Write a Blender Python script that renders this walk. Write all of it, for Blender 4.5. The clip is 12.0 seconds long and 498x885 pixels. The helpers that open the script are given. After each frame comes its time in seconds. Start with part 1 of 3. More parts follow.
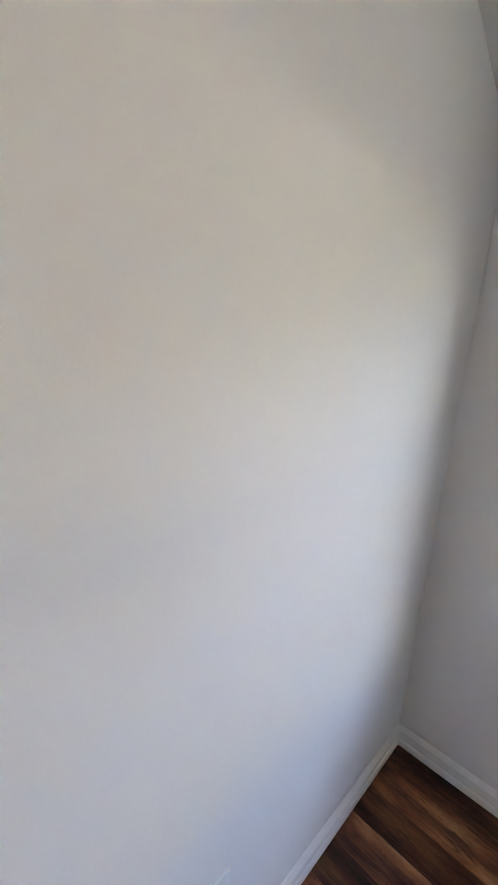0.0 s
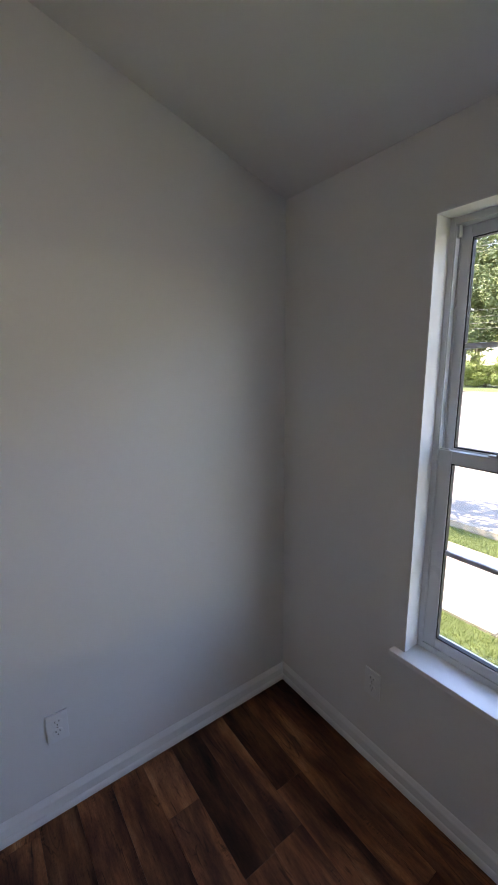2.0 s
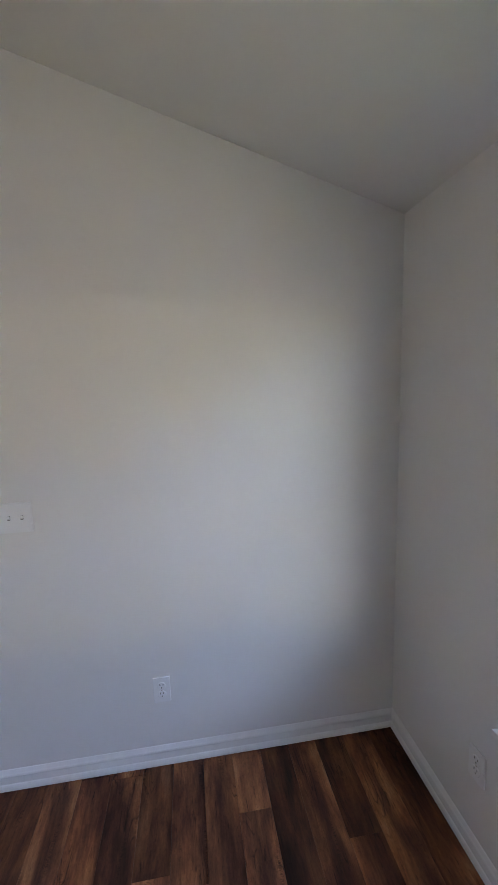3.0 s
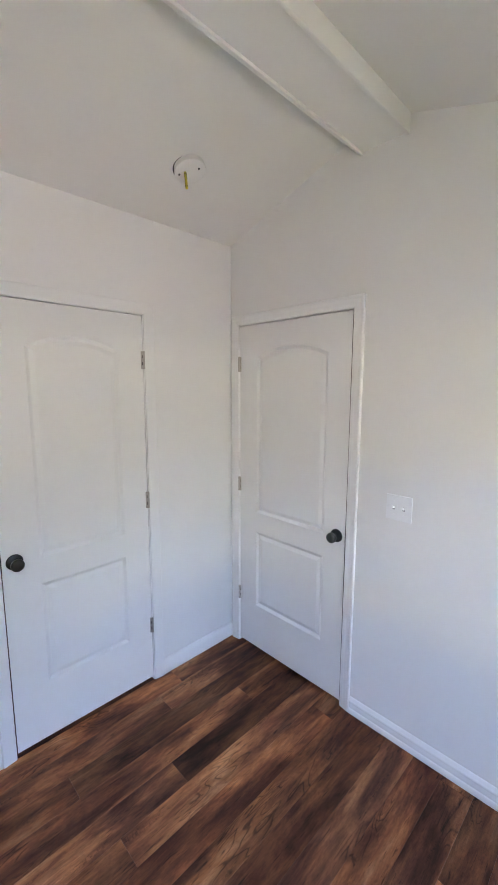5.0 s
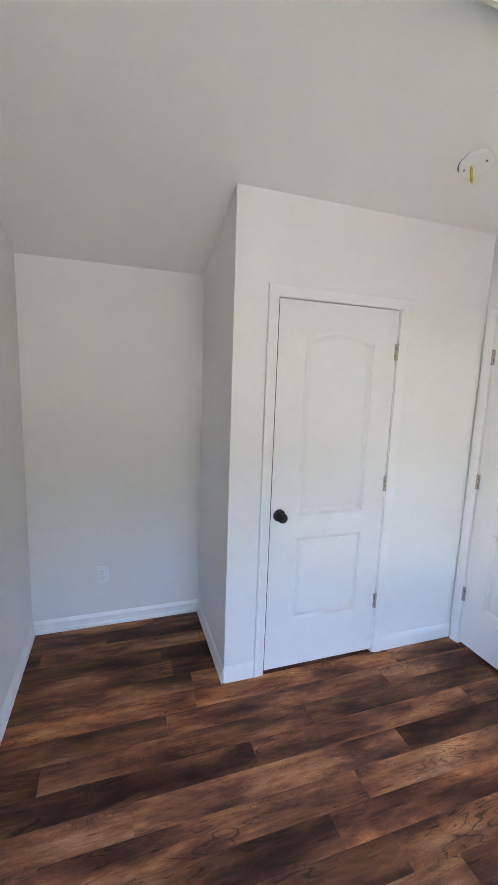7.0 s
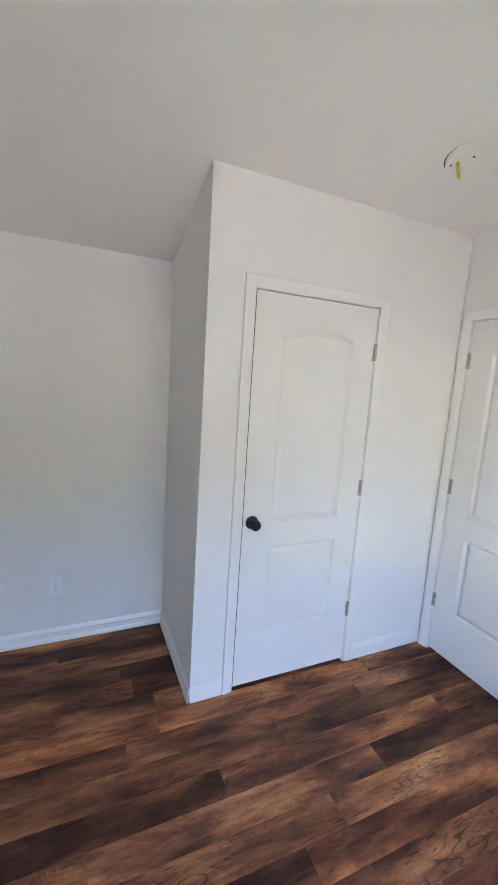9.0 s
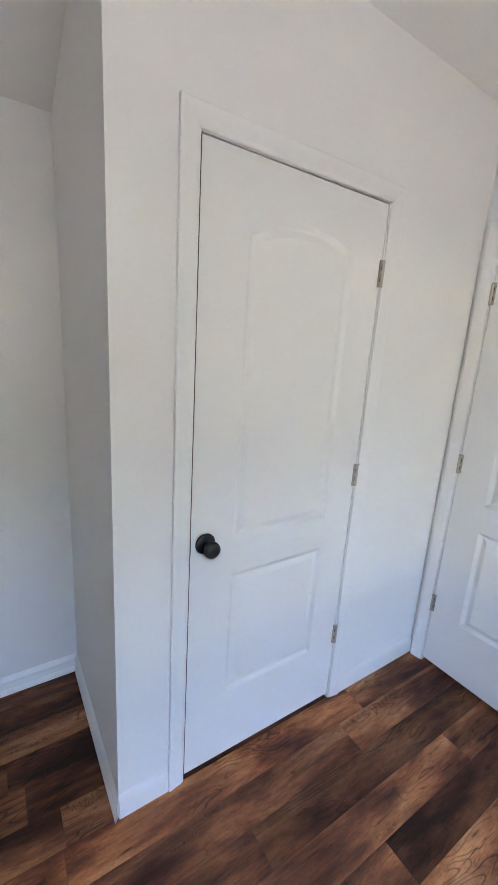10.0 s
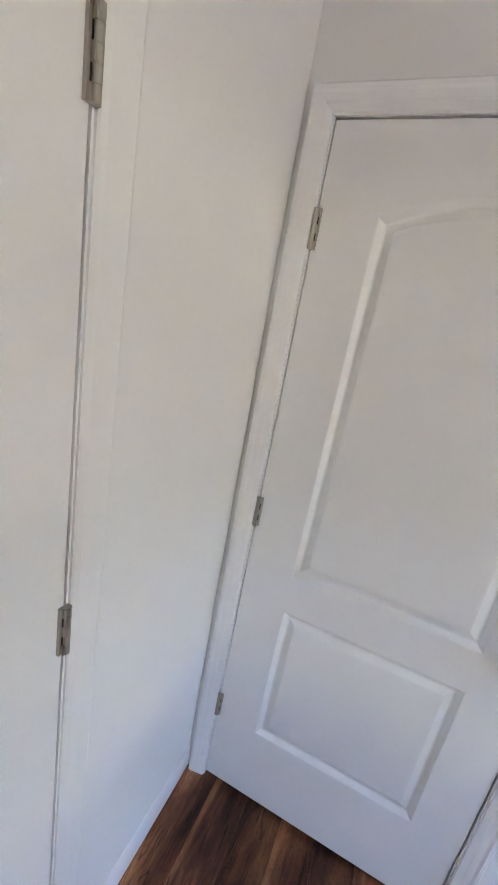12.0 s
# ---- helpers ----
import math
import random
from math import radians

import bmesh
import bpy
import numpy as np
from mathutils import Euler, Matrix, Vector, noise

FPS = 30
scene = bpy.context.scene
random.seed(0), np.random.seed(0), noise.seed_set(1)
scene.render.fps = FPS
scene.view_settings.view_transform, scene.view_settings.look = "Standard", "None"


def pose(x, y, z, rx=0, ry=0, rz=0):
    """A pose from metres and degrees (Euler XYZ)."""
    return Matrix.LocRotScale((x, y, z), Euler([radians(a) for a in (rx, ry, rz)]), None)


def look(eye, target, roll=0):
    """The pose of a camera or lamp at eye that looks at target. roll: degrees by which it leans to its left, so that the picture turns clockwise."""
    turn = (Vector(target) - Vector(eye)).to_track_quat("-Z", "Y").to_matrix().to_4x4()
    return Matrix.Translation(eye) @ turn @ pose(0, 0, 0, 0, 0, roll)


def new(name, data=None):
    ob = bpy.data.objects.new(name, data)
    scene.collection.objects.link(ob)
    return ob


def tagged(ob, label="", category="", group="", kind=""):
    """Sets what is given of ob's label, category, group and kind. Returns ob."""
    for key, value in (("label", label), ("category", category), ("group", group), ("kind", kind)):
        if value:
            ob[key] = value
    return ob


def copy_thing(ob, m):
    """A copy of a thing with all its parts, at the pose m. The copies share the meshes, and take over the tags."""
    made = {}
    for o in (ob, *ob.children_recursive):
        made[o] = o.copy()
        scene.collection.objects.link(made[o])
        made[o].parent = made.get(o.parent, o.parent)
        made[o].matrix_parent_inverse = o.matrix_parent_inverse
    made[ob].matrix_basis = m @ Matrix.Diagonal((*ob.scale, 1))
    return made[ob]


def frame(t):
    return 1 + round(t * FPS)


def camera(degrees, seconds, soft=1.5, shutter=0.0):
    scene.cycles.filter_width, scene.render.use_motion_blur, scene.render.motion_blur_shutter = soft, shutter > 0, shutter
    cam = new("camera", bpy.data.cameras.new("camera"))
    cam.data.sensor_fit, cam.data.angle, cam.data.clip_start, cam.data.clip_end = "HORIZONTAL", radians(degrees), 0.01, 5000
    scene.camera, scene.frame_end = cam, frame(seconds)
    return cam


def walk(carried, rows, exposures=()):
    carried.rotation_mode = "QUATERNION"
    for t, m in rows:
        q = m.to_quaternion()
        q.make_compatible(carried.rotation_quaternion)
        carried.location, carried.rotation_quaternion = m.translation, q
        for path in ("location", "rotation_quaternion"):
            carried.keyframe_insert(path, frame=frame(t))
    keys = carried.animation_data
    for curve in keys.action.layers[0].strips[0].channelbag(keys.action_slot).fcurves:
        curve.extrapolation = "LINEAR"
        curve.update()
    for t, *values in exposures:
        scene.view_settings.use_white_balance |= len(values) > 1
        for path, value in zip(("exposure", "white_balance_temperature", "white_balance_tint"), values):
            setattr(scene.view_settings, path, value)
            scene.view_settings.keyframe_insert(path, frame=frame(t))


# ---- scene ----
cam = camera(64.32, 12.0)
PATH = [
    (0, 1.1234, -0.4487, 1.5321, 78.54, -4.79, -45.47),
    (0.5, 1.1352, -0.7070, 1.6233, 76.48, -1.11, -43.75),
    (1, 1.1629, -0.9681, 1.5978, 78.08, -0.84, -45.55),
    (1.5, 1.3347, -1.1850, 1.6060, 78.57, 0.05, -41.27),
    (2, 1.4833, -1.3620, 1.6014, 78.84, 0.62, -35.87),
    (2.5, 1.5988, -1.5035, 1.6165, 80.34, 1.18, -23.10),
    (3, 1.7820, -1.5545, 1.6182, 81.69, 1.70, -8.90),
    (3.2, 1.8510, -1.5559, 1.6117, 83.32, 1.75, 0.73),
    (3.6, 1.8909, -1.5777, 1.6541, 83.01, 1.82, 16.14),
    (5.3, 1.8659, -1.7201, 1.6894, 81.89, -0.31, 50.37),
    (5.5, 1.8616, -1.7434, 1.6819, 81.91, -0.15, 54.20),
    (6, 1.8643, -1.8150, 1.6234, 82.32, 0.25, 67.01),
    (6.5, 1.8599, -1.9655, 1.6521, 81.62, -0.92, 70.69),
    (7, 1.8779, -2.0804, 1.6301, 81.38, -1.99, 71.87),
    (9, 1.7215, -2.0778, 1.6296, 81.21, -3.63, 66.61),
    (9.5, 1.3962, -1.9243, 1.5812, 78.19, -2.96, 62.95),
    (10, 1.0171, -1.8037, 1.5441, 76.48, -3.48, 57.19),
    (10.5, 0.6715, -1.6056, 1.5251, 72.86, -4.22, 54.32),
    (11, 0.5197, -1.3121, 1.5367, 72.29, -5.24, 46.20),
    (11.5, 0.3612, -1.1058, 1.5637, 72.54, -7.83, 34.54),
    (12, 0.4009, -0.9995, 1.5839, 73.39, -10.01, 24.05),
]
COOL, WARM, MID, LATE = (7270, 25), (7020, 23), (6880, 21), (7150, 24)
EXPOSURES = [(t, stops, *wb) for t, stops, wb in ((0.0, 4.70, COOL), (0.5, 4.67, COOL), (1.0, 4.40, COOL), (1.5, 3.92, COOL), (2.0, 3.42, COOL), (2.5, 3.70, COOL), (3.0, 4.10, COOL), (3.6, 4.82, COOL), (5.5, 4.98, WARM), (7.0, 5.20, MID), (9.0, 5.22, MID), (10.5, 4.98, MID), (11.0, 4.88, WARM), (12.0, 4.93, LATE))]
walk(cam, [(t, pose(x, y, z, a, b, c)) for t, x, y, z, a, b, c in PATH], EXPOSURES)
W = 2.666            # window wall
D = -0.72            # low wall behind the closet
L = -1.553           # side face of the closet
S = -2.613           # wall opposite the entry door
SLOPE = 0.32
RIDGE = 0.935
GROUND = -1.2


def ceiling_z(x):
    return 2.52 + SLOPE * x if x < RIDGE else 2.52 + SLOPE * RIDGE - SLOPE * (x - RIDGE)


# ---- light ----
world = bpy.data.worlds.new("sky")
scene.world = world
world.use_nodes = True
wn = world.node_tree.nodes
sky = wn.new("ShaderNodeTexSky")
sky.sky_type = "NISHITA"
sky.sun_disc = False
sky.dust_density, sky.ozone_density = 0.5, 1.8
SUN_DIR = Vector((-0.30, 0.34, 0.89)).normalized()
sky.sun_elevation = math.asin(SUN_DIR.z)
sky.sun_rotation = math.atan2(SUN_DIR.x, SUN_DIR.y)
wn["Background"].inputs["Strength"].default_value = 0.15
world.node_tree.links.new(sky.outputs[0], wn["Background"].inputs["Color"])
sun = new("sun", bpy.data.lights.new("sun", "SUN"))
sun.data.energy, sun.data.angle, sun.data.color = 2.6, radians(0.5), (1.0, 0.92, 0.80)
sun.matrix_world = look(SUN_DIR * 30, (0, 0, 0))


# ---- materials ----
def material(name, color=(0.8, 0.8, 0.8), rough=0.5, metal=0.0):
    m = bpy.data.materials.new(name)
    m.use_nodes = True
    b = m.node_tree.nodes["Principled BSDF"]
    b.inputs["Base Color"].default_value = (*color, 1)
    b.inputs["Roughness"].default_value = rough
    b.inputs["Metallic"].default_value = metal
    return m, m.node_tree, b


def add(nt, kind, **values):
    n = nt.nodes.new(kind)
    for k, v in values.items():
        if k in n.inputs:
            n.inputs[k].default_value = v
    return n


def coords(nt, scale=(1, 1, 1), shift=None):
    tc = nt.nodes.new("ShaderNodeTexCoord")
    mp = add(nt, "ShaderNodeMapping", Scale=scale)
    nt.links.new(tc.outputs["Object"], mp.inputs["Vector"])
    if shift is not None:
        nt.links.new(shift, mp.inputs["Location"])
    return mp.outputs[0]


def ramp(nt, fac, stops):
    r = nt.nodes.new("ShaderNodeValToRGB")
    while len(r.color_ramp.elements) < len(stops):
        r.color_ramp.elements.new(0.5)
    for e, (p, c) in zip(r.color_ramp.elements, stops):
        e.position = p
        e.color = (*c, 1) if not isinstance(c, float) else (c, c, c, 1)
    nt.links.new(fac, r.inputs[0])
    return r.outputs[0]


def mix(nt, a, b, fac, kind="MIX"):
    m = nt.nodes.new("ShaderNodeMix")
    m.data_type, m.blend_type = "RGBA", kind
    for socket, val in ((m.inputs[0], fac), (m.inputs[6], a), (m.inputs[7], b)):
        if isinstance(val, (int, float)):
            socket.default_value = val
        elif isinstance(val, tuple):
            socket.default_value = (*val, 1)
        else:
            nt.links.new(val, socket)
    return m.outputs[2]


def bump(nt, b, height, strength, distance):
    n = add(nt, "ShaderNodeBump", Strength=strength, Distance=distance)
    nt.links.new(height, n.inputs["Height"])
    nt.links.new(n.outputs[0], b.inputs["Normal"])


def paint(name, color, rough, grain, depth, blotch=0.03):
    """Rolled or sprayed paint: a fine orange peel and faint unevenness of tone and sheen."""
    m, nt, b = material(name, color, rough)
    fine = add(nt, "ShaderNodeTexNoise", Scale=grain, Detail=3.0)
    nt.links.new(coords(nt), fine.inputs["Vector"])
    wide = add(nt, "ShaderNodeTexNoise", Scale=1.7, Detail=4.0)
    nt.links.new(coords(nt), wide.inputs["Vector"])
    low = tuple(c * (1 - blotch) for c in color)
    nt.links.new(ramp(nt, wide.outputs[0], [(0.3, low), (0.7, color)]), b.inputs["Base Color"])
    nt.links.new(ramp(nt, wide.outputs[0], [(0.3, rough - 0.06), (0.7, rough + 0.04)]), b.inputs["Roughness"])
    bump(nt, b, fine.outputs[0], 0.35, depth)
    return m


WALL = paint("wall_paint", (0.85, 0.835, 0.81), 0.60, 260.0, 0.0006)
CEIL = paint("ceiling_paint", (0.83, 0.815, 0.78), 0.75, 200.0, 0.0008)
TRIM = paint("trim_paint", (0.90, 0.89, 0.875), 0.42, 90.0, 0.0002, 0.01)
DOOR = paint("door_paint", (0.855, 0.842, 0.82), 0.42, 120.0, 0.0003, 0.02)
VINYL = paint("window_vinyl", (0.8, 0.81, 0.82), 0.32, 40.0, 0.0001, 0.015)
PLASTIC = paint("switch_plastic", (0.875, 0.875, 0.87), 0.3, 60.0, 0.0001, 0.02)
BLACK = paint("black_hardware", (0.006, 0.006, 0.007), 0.38, 150.0, 0.0001, 0.2)
SLOT, _, _ = material("dark_slot", (0.015, 0.014, 0.013), 0.7)
# dark grey that paints the ceiling cover's shadow
SHADE, _, _ = material("cover_shadow_grey", (0.10, 0.09, 0.085), 0.7)
GASKET, _, _ = material("glazing_gasket", (0.02, 0.02, 0.022), 0.55)
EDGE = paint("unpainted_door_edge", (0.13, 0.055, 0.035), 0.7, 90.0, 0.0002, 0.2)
YELLOW = paint("yellow_cable_sheath", (0.75, 0.62, 0.03), 0.45, 80.0, 0.0002, 0.15)
COPPER, _, _ = material("bare_copper", (0.6, 0.3, 0.15), 0.35, 1.0)


def nickel():
    m, nt, b = material("satin_nickel", (0.50, 0.46, 0.41), 0.34, 1.0)
    n = add(nt, "ShaderNodeTexNoise", Scale=60.0, Detail=4.0)
    nt.links.new(coords(nt, (1, 1, 6)), n.inputs["Vector"])
    nt.links.new(ramp(nt, n.outputs[0], [(0.35, 0.3), (0.7, 0.48)]), b.inputs["Roughness"])
    return m


NICKEL = nickel()


def glass():
    m = bpy.data.materials.new("window_glass")
    m.use_nodes = True
    nt = m.node_tree
    nt.nodes.remove(nt.nodes["Principled BSDF"])
    clear = add(nt, "ShaderNodeBsdfTransparent", Color=(0.97, 0.99, 0.98, 1))
    shine = add(nt, "ShaderNodeBsdfGlossy", Roughness=0.0)
    facing = add(nt, "ShaderNodeLayerWeight", Blend=0.5)
    power = nt.nodes.new("ShaderNodeMath")
    power.operation = "POWER"
    power.inputs[1].default_value = 5.0
    nt.links.new(facing.outputs["Facing"], power.inputs[0])
    fres = nt.nodes.new("ShaderNodeMath")
    fres.operation = "MULTIPLY_ADD"
    fres.inputs[1].default_value, fres.inputs[2].default_value = 0.93, 0.035
    nt.links.new(power.outputs[0], fres.inputs[0])
    m2 = nt.nodes.new("ShaderNodeMixShader")
    nt.links.new(fres.outputs[0], m2.inputs[0])
    nt.links.new(clear.outputs[0], m2.inputs[1])
    nt.links.new(shine.outputs[0], m2.inputs[2])
    nt.links.new(m2.outputs[0], nt.nodes["Material Output"].inputs["Surface"])
    return m


GLASS = glass()


def plank_wood():
    """Dark brown vinyl plank: board tones from umber to amber, long streaks, cathedral grain and saw marks."""
    m, nt, b = material("plank_wood", rough=0.45)
    info = nt.nodes.new("ShaderNodeObjectInfo")
    comb = nt.nodes.new("ShaderNodeCombineXYZ")

    def calc(kind, x, y):
        n = nt.nodes.new("ShaderNodeMath")
        n.operation = kind
        for socket, val in zip(n.inputs, (x, y)):
            if isinstance(val, (int, float)):
                socket.default_value = val
            else:
                nt.links.new(val, socket)
        return n.outputs[0]

    for i, k in enumerate((37.0, 91.0, 17.0)):
        nt.links.new(calc("MULTIPLY", info.outputs["Random"], k), comb.inputs[i])
    off = comb.outputs[0]

    def noise_at(scale, detail, rough, warp=0.0):
        n = add(nt, "ShaderNodeTexNoise", Scale=1.0, Detail=detail, Roughness=rough, Distortion=warp)
        nt.links.new(coords(nt, scale, off), n.inputs["Vector"])
        return n.outputs[0]

    wide = noise_at((8.5, 2.2, 1), 6.0, 0.60, 0.3)
    strip = noise_at((17, 1.5, 1), 3.0, 0.55, 0.3)
    streak = noise_at((85, 11.0, 1), 7.0, 0.78, 0.3)
    cracks = noise_at((110, 9.0, 1), 4.0, 0.6, 0.6)
    fine = noise_at((420, 22, 1), 4.0, 0.7)
    rings = noise_at((12, 1.7, 1), 2.0, 0.45, 0.5)
    where = noise_at((9.0, 2.8, 3), 2.0, 0.5)
    saw = noise_at((55, 230, 1), 2.0, 0.6, 0.5)
    sawn = noise_at((30, 2.6, 5), 2.0, 0.5)
    chatter = noise_at((130, 85, 1), 3.0, 0.75)
    base = ramp(nt, wide, [(0.34, (0.054, 0.0215, 0.0145)), (0.43, (0.108, 0.045, 0.027)), (0.50, (0.182, 0.079, 0.042)), (0.58, (0.285, 0.132, 0.063)), (0.67, (0.375, 0.205, 0.112))])
    c = mix(nt, base, ramp(nt, strip, [(0.36, (0.50, 0.47, 0.50)), (0.50, (1.0, 1.0, 1.0)), (0.66, (1.35, 1.30, 1.22))]), 0.7, "MULTIPLY")
    c = mix(nt, c, ramp(nt, streak, [(0.36, (0.42, 0.38, 0.36)), (0.50, (1.0, 1.0, 1.0)), (0.64, (1.5, 1.46, 1.40))]), 0.36, "MULTIPLY")
    board = ramp(nt, info.outputs["Random"], [(0.0, (0.50, 0.49, 0.50)), (0.25, (0.74, 0.71, 0.70)), (0.5, (1.0, 0.98, 0.97)), (0.75, (1.15, 1.20, 1.24)), (1.0, (1.42, 1.25, 1.08))])
    c = mix(nt, c, board, 1.0, "MULTIPLY")
    # cathedral figure, sharp and dark, in patches
    contour = calc("PINGPONG", calc("ADD", calc("MULTIPLY", rings, 34.0), calc("MULTIPLY", chatter, 0.55)), 1.0)
    line = ramp(nt, contour, [(0.0, 0.22), (0.09, 0.42), (0.22, 1.0), (0.8, 1.12)])
    c = mix(nt, c, mix(nt, c, line, 1.0, "MULTIPLY"), ramp(nt, where, [(0.54, 0.0), (0.60, 0.8)]))
    c = mix(nt, c, ramp(nt, chatter, [(0.34, (0.45, 0.40, 0.38)), (0.46, (1.0, 1.0, 1.0)), (0.66, (1.25, 1.2, 1.15))]), 0.35, "MULTIPLY")
    # narrow ladders of saw marks across the grain
    marks = ramp(nt, saw, [(0.40, 0.35), (0.50, 1.0), (0.62, 1.3)])
    c = mix(nt, c, mix(nt, c, marks, 1.0, "MULTIPLY"), ramp(nt, sawn, [(0.63, 0.0), (0.69, 0.7)]))
    c = mix(nt, c, ramp(nt, fine, [(0.35, 0.7), (0.62, 1.15)]), 0.45, "MULTIPLY")
    c = mix(nt, c, ramp(nt, cracks, [(0.31, 0.2), (0.38, 1.0)]), 0.8, "MULTIPLY")
    c = mix(nt, c, ramp(nt, where, [(0.0, (1.22, 1.02, 0.93)), (1.0, (1.19, 1.07, 0.97))]), 1.0, "MULTIPLY")
    nt.links.new(c, b.inputs["Base Color"])
    b.inputs["Specular IOR Level"].default_value = 0.22
    nt.links.new(ramp(nt, streak, [(0.3, 0.62), (0.7, 0.48)]), b.inputs["Roughness"])
    bump(nt, b, fine, 0.3, 0.0006)
    return m


PLANK = plank_wood()
UNDER, _, _ = material("underlay", (0.03, 0.02, 0.015), 0.9)


def mottled(name, dark, light, scale, rough=0.9, depth=0.0):
    m, nt, b = material(name, light, rough)
    n = add(nt, "ShaderNodeTexNoise", Scale=scale, Detail=8.0, Roughness=0.65)
    nt.links.new(coords(nt), n.inputs["Vector"])
    w = add(nt, "ShaderNodeTexNoise", Scale=scale / 14, Detail=3.0)
    nt.links.new(coords(nt), w.inputs["Vector"])
    c = mix(nt, ramp(nt, n.outputs[0], [(0.3, dark), (0.7, light)]), ramp(nt, w.outputs[0], [(0.35, 0.75), (0.65, 1.1)]), 0.8, "MULTIPLY")
    nt.links.new(c, b.inputs["Base Color"])
    if depth:
        bump(nt, b, n.outputs[0], 0.6, depth)
    return m


GRASS = mottled("lawn_grass", (0.045, 0.07, 0.015), (0.095, 0.125, 0.035), 9.0, 0.9, 0.03)
CONCRETE = mottled("pale_concrete", (0.175, 0.152, 0.118), (0.24, 0.212, 0.165), 6.0)
ASPHALT = mottled("sun_bleached_asphalt", (0.138, 0.126, 0.112), (0.21, 0.193, 0.168), 5.0)
BARK = mottled("bark", (0.05, 0.04, 0.03), (0.16, 0.13, 0.1), 4.0, 0.9, 0.02)
SIDING = mottled("pale_siding", (0.5, 0.5, 0.48), (0.6, 0.6, 0.58), 2.0)
ROOFING = mottled("grey_roofing", (0.08, 0.08, 0.08), (0.16, 0.155, 0.15), 12.0)
WIRE, _, _ = material("overhead_wire", (0.05, 0.05, 0.05), 0.6)


def leaf_material(name, dark, light):
    m, nt, b = material(name, light, 0.6)
    g = nt.nodes.new("ShaderNodeNewGeometry")
    c = ramp(nt, g.outputs["Random Per Island"], [(0.0, dark), (0.6, tuple((a + d) / 2 for a, d in zip(dark, light))), (1.0, light)])
    nt.links.new(c, b.inputs["Base Color"])
    return m


LEAF = leaf_material("tree_leaf", (0.06, 0.085, 0.022), (0.15, 0.18, 0.06))
SHRUB = leaf_material("shrub_leaf", (0.07, 0.10, 0.012), (0.16, 0.19, 0.03))
BLADE = leaf_material("grass_blade", (0.07, 0.105, 0.02), (0.15, 0.175, 0.05))


# ---- mesh helpers ----
def part(name, bm, mat, parent=None, label="", smooth=False):
    """Links a bmesh as one mesh object, under a thing or a part where a parent is given."""
    bmesh.ops.recalc_face_normals(bm, faces=bm.faces[:])
    if smooth:
        for f in bm.faces:
            f.smooth = True
    me = bpy.data.meshes.new(name)
    bm.to_mesh(me)
    bm.free()
    me.materials.append(mat)
    ob = new(name, me)
    ob.parent = parent
    if smooth:
        me.set_sharp_from_angle(angle=radians(35))
    return tagged(ob, label)


def root(name, m, label="", category="", group="", kind=""):
    ob = new(name)
    ob.empty_display_size = 0.05
    ob.matrix_world = m
    return tagged(ob, label, category, group, kind)


def box(bm, a, b, bevel=0.0):
    x0, y0, z0 = a
    x1, y1, z1 = b
    vs = [bm.verts.new((x, y, z)) for x in (x0, x1) for y in (y0, y1) for z in (z0, z1)]
    fs = [bm.faces.new([vs[i] for i in q]) for q in ((0, 1, 3, 2), (4, 6, 7, 5), (0, 4, 5, 1), (2, 3, 7, 6), (0, 2, 6, 4), (1, 5, 7, 3))]
    if bevel:
        es = list({e for f in fs for e in f.edges})
        bmesh.ops.bevel(bm, geom=es, offset=bevel, segments=2, affect="EDGES", profile=0.6)
    return bm


def box_bm(a, b, bevel=0.0):
    return box(bmesh.new(), a, b, bevel)


def prism(bm, pts, axis, a, b):
    """A polygon in the two other axes, pushed from a to b along the axis ('x' or 'y')."""
    def at(p, q):
        return (q, p[0], p[1]) if axis == "x" else (p[0], q, p[1])
    lo = [bm.verts.new(at(p, a)) for p in pts]
    hi = [bm.verts.new(at(p, b)) for p in pts]
    bm.faces.new(lo)
    bm.faces.new(list(reversed(hi)))
    for i in range(len(pts)):
        j = (i + 1) % len(pts)
        bm.faces.new((lo[i], lo[j], hi[j], hi[i]))
    return bm


def lathe(bm, profile, centre, axis="y", seg=28, sign=-1):
    """Turns (radius, height) pairs round an axis through the centre; heights go along sign * axis."""
    rows = []
    for r, h in profile:
        ring = []
        for k in range(seg):
            a = 2 * math.pi * k / seg
            u, v = r * math.cos(a), r * math.sin(a)
            p = {"y": (u, sign * h, v), "z": (u, v, sign * h), "x": (sign * h, u, v)}[axis]
            ring.append(bm.verts.new(Vector(centre) + Vector(p)))
        rows.append(ring)
    for r0, r1 in zip(rows, rows[1:]):
        for k in range(seg):
            j = (k + 1) % seg
            bm.faces.new((r0[k], r0[j], r1[j], r1[k]))
    bm.faces.new(rows[0])
    bm.faces.new(rows[-1])
    return bm


